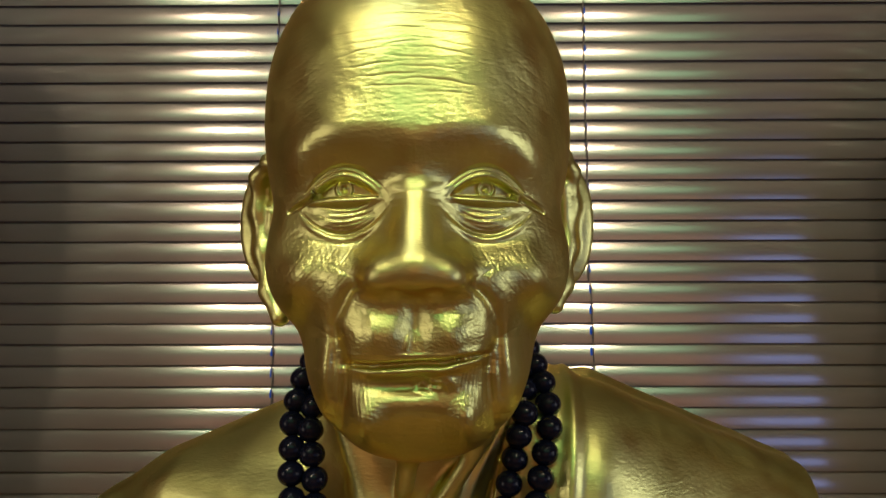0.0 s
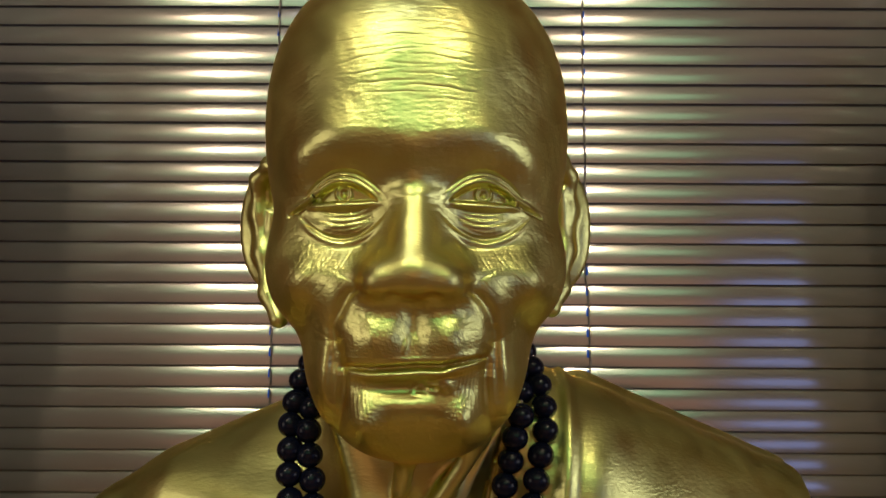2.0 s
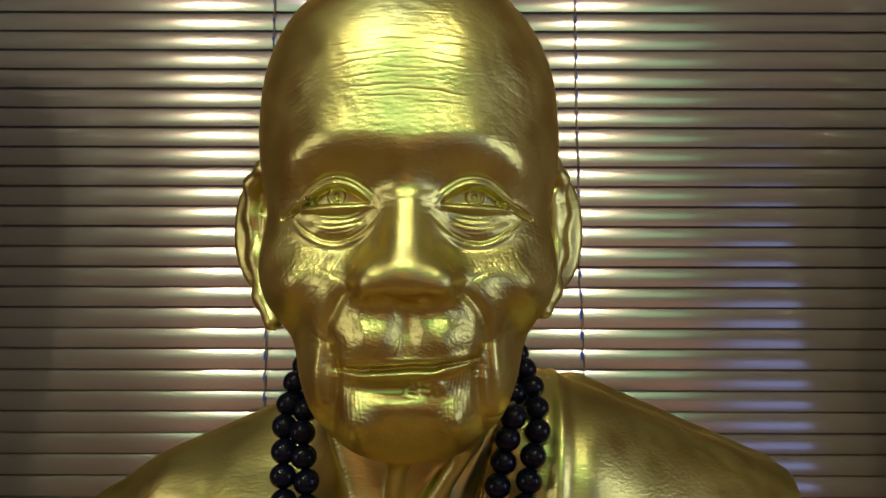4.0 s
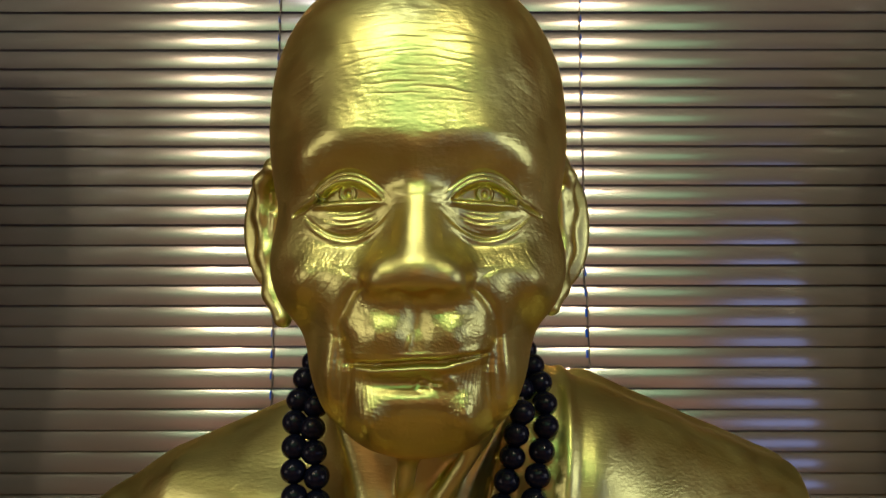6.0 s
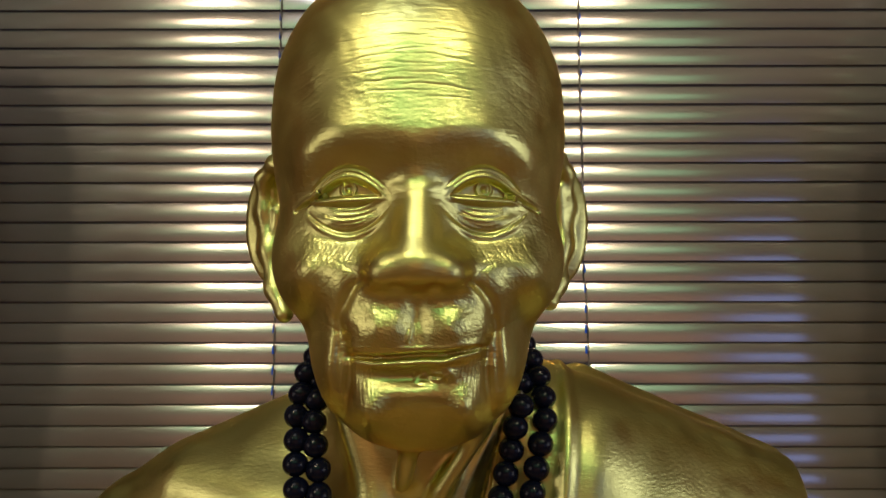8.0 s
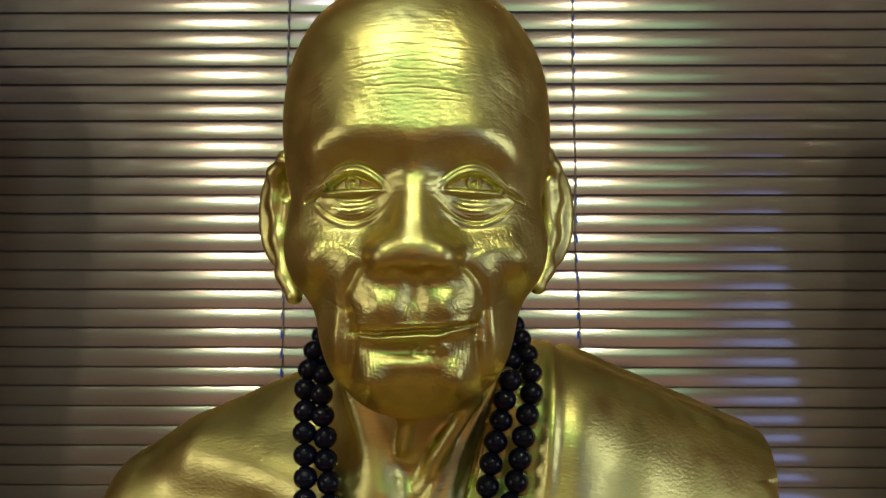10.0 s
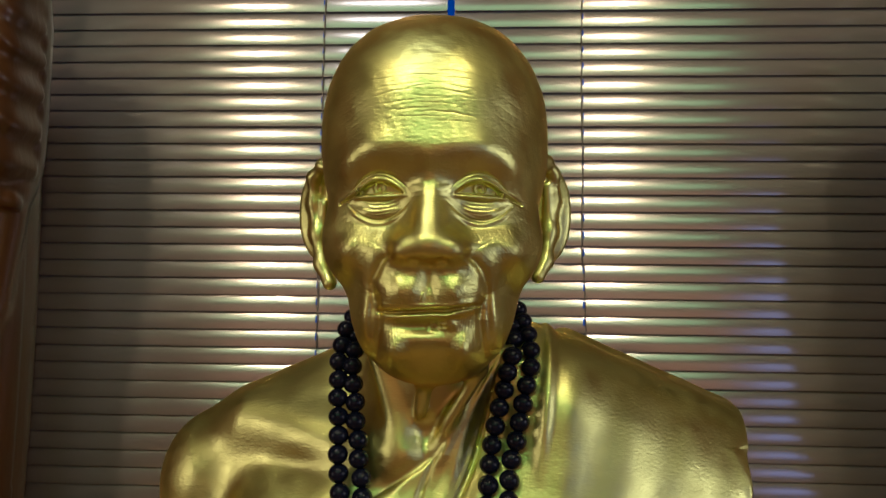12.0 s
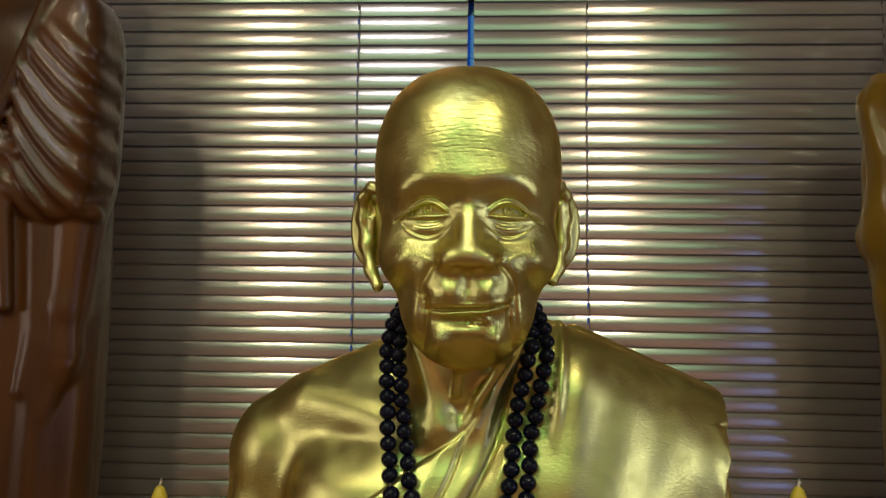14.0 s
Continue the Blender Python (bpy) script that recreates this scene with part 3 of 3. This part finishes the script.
    cloth = smin(cloth, cap(P, (0.085, 0.458, 1.225), (0.232, 0.498, 1.180), 0.032, 0.026), 0.03)
    cloth = smin(cloth, cap(P, (0.085, 0.452, 1.165), (0.212, 0.478, 1.130), 0.044, 0.040), 0.04)
    cloth = smin(cloth, cap(P, (0.085, 0.452, 1.100), (0.200, 0.474, 1.060), 0.050, 0.044), 0.04)
    cloth = smin(cloth, neck + 0.006, 0.025)
    collar = 0.0030 * np.exp(-((x - (0.083 - 0.12 * np.clip(1.275 - z, 0, 1))) / 0.0045) ** 2) * np.clip((z - 1.17) / 0.04, 0, 1)
    layer = cloth - thick - collar
    layer = smax(layer, edge, 0.004)
    layer = smax(layer, (x - 0.2390) + (1.205 - z) * 0.20, 0.002)
    layer = smin(layer, cap(P, (0.10, 0.500, 1.262), (0.241, 0.528, 1.207), 0.016, 0.0085), 0.014)
    d = smin(d, layer, 0.0025)
    # folds of the cloth on the arm below
    d = d - 0.0016 * np.sin((x * 0.9 + z * 0.35) * 330) * np.exp(-((x - 0.245) / 0.02) ** 2) * (z < 1.19)
    d = smax(d, 0.935 - z, 0.004)
    return d


def bust_field(P):
    """Head and torso in one, each worked out only where it can matter."""
    z = P[:, 2]
    a, b = np.full(len(P), 0.1, np.float32), np.full(len(P), 0.1, np.float32)
    up, low = z > 1.215, (z < 1.33) & ((P[:, 1] > 0.365) | (z < 1.25))
    if up.any():
        a[up] = head_field(P[up])
    if low.any():
        b[low] = torso_field(P[low])
    return smin(a, b, 0.010)


def is_face(c):
    return (c[:, 2] > 1.243) & (c[:, 1] < 0.372) & (np.abs(c[:, 0] + 0.002) < 0.075)


def is_head(c):
    return (c[:, 2] > 1.10) & (c[:, 1] < 0.52)


statue = new("statue", carve("statue", bust_field, (-0.30, 0.255, 0.92), (0.30, 0.63, 1.525), 0.005, GOLD, 1, (is_head, is_face, is_face)))
tagged(statue, "gilded bust of an elderly shaven-headed monk, robe over one shoulder", "statue")


# ---- prayer beads round the neck ----
def along(points, step):
    """Places at equal steps along a smooth line through the points."""
    P = np.array(points)
    t = np.arange(len(P))
    f = np.linspace(0, len(P) - 1, 400)
    q = np.stack([np.interp(f, t, P[:, k]) for k in range(P.shape[1])], 1)
    for _ in range(30):
        q[1:-1] = (q[:-2] + 2 * q[1:-1] + q[2:]) / 4
    run = np.concatenate([[0], np.cumsum(np.linalg.norm(np.diff(q, axis=0), axis=1))])
    return np.stack([np.interp(np.arange(0, run[-1], step), run, q[:, k]) for k in range(q.shape[1])], 1)


def front_of_bust(x, z, y0):
    """The depth of the bust's front at a place, looking from the room."""
    ys = np.arange(0.36, y0, 0.0015, dtype=np.float32)
    f = bust_field(np.stack([np.full(ys.size, x, np.float32), ys, np.full(ys.size, z, np.float32)], 1))
    hit = np.nonzero(f < 0)[0]
    return ys[hit[0]] if len(hit) else y0


def bead_mesh(r):
    bm = bmesh.new()
    bmesh.ops.create_uvsphere(bm, u_segments=20, v_segments=12, radius=r)
    bmesh.ops.scale(bm, vec=(1, 1, 0.94), verts=bm.verts[:])
    me = bpy.data.meshes.new("bead")
    bm.to_mesh(me)
    bm.free()
    me.materials.append(BEAD)
    me.polygons.foreach_set("use_smooth", [True] * len(me.polygons))
    return me


R = 0.0073
bead_data = bead_mesh(R)
necklace = tagged(new("bead_necklace"), "double string of glossy black round prayer beads on the bust", "necklace")
STRINGS = (
    ((-0.058, 0.470, 1.300), (-0.068, 0.445, 1.292), (-0.0735, 0.428, 1.278), (-0.077, 0.418, 1.258), (-0.0765, 0.412, 1.238), (-0.0755, 0.408, 1.220), (-0.0735, 0.403, 1.186), (-0.071, 0.400, 1.158), (-0.0675, 0.397, 1.133), (-0.055, 0.394, 1.095), (-0.030, 0.392, 1.060), (-0.010, 0.392, 1.045)),
    ((-0.052, 0.472, 1.294), (-0.062, 0.444, 1.286), (-0.0665, 0.424, 1.268), (-0.066, 0.412, 1.248), (-0.0615, 0.408, 1.212), (-0.057, 0.403, 1.180), (-0.0525, 0.399, 1.150), (-0.049, 0.397, 1.134), (-0.035, 0.394, 1.100), (-0.010, 0.392, 1.075)),
    ((0.044, 0.475, 1.306), (0.058, 0.448, 1.298), (0.067, 0.428, 1.278), (0.0705, 0.414, 1.256), (0.066, 0.410, 1.238), (0.060, 0.407, 1.212), (0.0545, 0.403, 1.188), (0.0515, 0.400, 1.161), (0.049, 0.397, 1.135), (0.036, 0.394, 1.098), (0.015, 0.392, 1.060), (-0.002, 0.392, 1.045)),
    ((0.040, 0.477, 1.300), (0.052, 0.446, 1.292), (0.058, 0.426, 1.274), (0.0525, 0.412, 1.250), (0.046, 0.407, 1.224), (0.041, 0.403, 1.200), (0.038, 0.400, 1.176), (0.036, 0.399, 1.160), (0.033, 0.397, 1.134), (0.018, 0.394, 1.100), (-0.002, 0.392, 1.075)),
)
for line in STRINGS:
    places = along(line, 2 * R * 0.90) * np.array((0.96, 1, 1))
    core = []
    for x, y, z in places:
        yy = min(y, front_of_bust(x, z, y + 0.03) - R * 0.75) if z < 1.27 else y
        core.append((x, yy, z))
        b = new("bead", bead_data)
        b.parent = necklace
        b.matrix_local = pose(x + rnd.uniform(-0.0006, 0.0006), yy + rnd.uniform(-0.0006, 0.0006), z, rnd.uniform(-30, 30), rnd.uniform(-30, 30), rnd.uniform(0, 90))
    part("string", strand(core, 0.0008), CORD, necklace, "thin dark string", True)


# ---- altar table ----
altar = tagged(new("altar_table"), "red-brown varnished wooden altar table under the statues", "table")
part("tabletop", box((-1.0, 0.20, 0.890), (1.0, 0.672, 0.935), 0.004), TABLE, altar)
part("front_panel", box((-0.97, 0.23, 0.05), (0.97, 0.25, 0.888), 0.002), TABLE, altar)
for x in (-0.96, 0.96):
    for y in (0.25, 0.65):
        part("leg", box((x - 0.03, y - 0.03 if y > 0.3 else y + 0.004, 0.0), (x + 0.03, y + 0.02 if y > 0.3 else y + 0.06, 0.888), 0.003), TABLE, altar)


# ---- brown wooden standing figure ----
def brown_figure(P):
    P = P + np.array((0.010, 0.0, 0.012), np.float32)
    x, y, z = P[:, 0] + 0.505, P[:, 1], P[:, 2]
    d = ell(P, (-0.505, 0.575, 1.26), (0.098, 0.060, 0.39), 3.0)
    d = smin(d, ell(P, (-0.515, 0.570, 1.585), (0.100, 0.055, 0.070)), 0.03)
    d = smin(d, ell(P, (-0.505, 0.565, 1.755), (0.048, 0.055, 0.065)), 0.03)
    d = smin(d, cap(P, (-0.505, 0.570, 1.66), (-0.505, 0.570, 1.72), 0.034, 0.034), 0.02)
    # long hanging hem folds in front
    d = d - 0.0022 * np.sin(x * 150 + 1.2 * np.sin(z * 9)) * (y < 0.575) * np.clip((1.44 - z) / 0.06, 0, 1)
    # arm with hand by its side
    arm = cap(P, (-0.422, 0.550, 1.415), (-0.426, 0.543, 1.305), 0.029, 0.023)
    arm = smin(arm, ell(P, (-0.431, 0.536, 1.258), (0.0255, 0.017, 0.047)), 0.020)
    for k in range(3):
        arm = smin(arm, cap(P, (-0.420 - 0.011 * k, 0.531 - 0.001 * k, 1.238), (-0.438 - 0.008 * k, 0.529, 1.186 + 0.005 * k), 0.0085, 0.0062), 0.0045)
    arm = smin(arm, cap(P, (-0.452, 0.527, 1.268), (-0.460, 0.522, 1.212), 0.0090, 0.0068), 0.007)
    d = smin(d, arm, 0.006)
    # sleeve of gathered cloth from the shoulder to the elbow, with slanting folds
    sleeve = ell(P, (-0.440, 0.545, 1.518), (0.050, 0.046, 0.132), 4.0)
    u = (z - 1.50) + 1.25 * (x - 0.06) - 6.0 * (x - 0.06) ** 2
    amp = np.clip((1.61 - z) / 0.06, 0, 1) * np.clip((z - 1.385) / 0.02, 0, 1) * (y < 0.56)
    sleeve = sleeve - 0.0034 * (np.sin(u * 88 + 0.5 * np.sin(x * 40 + z * 21)) ** 2 * 1.6 - 0.8) * amp
    sleeve = smin(sleeve, cap(P, (-0.475, 0.515, 1.425), (-0.402, 0.535, 1.398), 0.014, 0.012), 0.008)
    sleeve = smax(sleeve, (-0.448 + (z - 1.638) * 0.37 - P[:, 0]) * 0.9, 0.005)
    sleeve = smax(sleeve, 1.392 - z - 0.25 * np.clip(-0.42 - P[:, 0], 0, 1), 0.006)
    d = smin(d, sleeve, 0.004)
    # cloth across the chest, ending in a slanting rim and a waist knot
    rim = cap(P, (-0.440, 0.506, 1.650), (-0.497, 0.504, 1.492), 0.007, 0.007)
    d = smin(d, rim, 0.004)
    d = smin(d, cap(P, (-0.600, 0.515, 1.470), (-0.470, 0.508, 1.462), 0.011, 0.009), 0.005)
    d = smin(d, cap(P, (-0.490, 0.508, 1.480), (-0.475, 0.510, 1.300), 0.008, 0.007), 0.006)
    d = smin(d, cap(P, (-0.487, 0.510, 1.440), (-0.497, 0.510, 1.02), 0.006, 0.008), 0.006)
    d = smax(d, 0.949 - z, 0.004)
    return d


figure = new("statue", carve("brown_statue", brown_figure, (-0.64, 0.47, 0.925), (-0.36, 0.665, 1.84), 0.006, WOOD, 1))
tagged(figure, "varnished brown carved wooden standing figure in a draped robe", "statue")


# ---- yellow wooden figure ----
def yellow_figure(P):
    P = P + np.array((-0.007, 0.0, 0.010), np.float32)
    x, y, z = P[:, 0], P[:, 1], P[:, 2]
    d = ell(P, (0.545, 0.575, 1.22), (0.108, 0.055, 0.36), 2.6)
    d = smin(d, ell(P, (0.545, 0.570, 1.655), (0.058, 0.056, 0.085)), 0.03)
    d = smin(d, cap(P, (0.448, 0.570, 1.535), (0.440, 0.562, 1.385), 0.026, 0.030), 0.018)
    d = smin(d, cap(P, (0.440, 0.562, 1.385), (0.458, 0.545, 1.165), 0.029, 0.026), 0.02)
    d = smin(d, cap(P, (0.448, 0.570, 1.530), (0.545, 0.575, 1.550), 0.026, 0.045), 0.03)
    d = d - 0.0020 * np.sin(z * 70 + x * 160) * (y < 0.57) - 0.0012 * np.sin(x * 310 + z * 24)
    d = smax(d, 0.947 - z, 0.004)
    return d


figure = new("statue", carve("yellow_statue", yellow_figure, (0.385, 0.49, 0.925), (0.69, 0.665, 1.77), 0.006, YWOOD, 1))
tagged(figure, "glossy yellow-brown carved wooden figure beside the gilded bust", "statue")


# ---- candles ----
def make_candle(x, y, top):
    c = tagged(new("candle"), "slim unlit yellow wax candle with a white wick", "candle", "altar candles")
    c.location = (x, y, 0.935)
    h = top - 0.935
    part("wax", lathe([(0.0105, 0.0), (0.0105, h - 0.034), (0.0098, h - 0.022), (0.0080, h - 0.012), (0.0052, h - 0.005), (0.0025, h - 0.002)], 20), WAX, c, "", True)
    part("wick", strand([(0, 0, h - 0.004), (0.0004, 0, h), (0.0018, 0, h + 0.003), (0.0012, 0, h + 0.006)], 0.0016), WICK, c, "short white wick", True)
    return c


make_candle(-0.351, 0.600, 1.090)
make_candle(0.357, 0.600, 1.106)
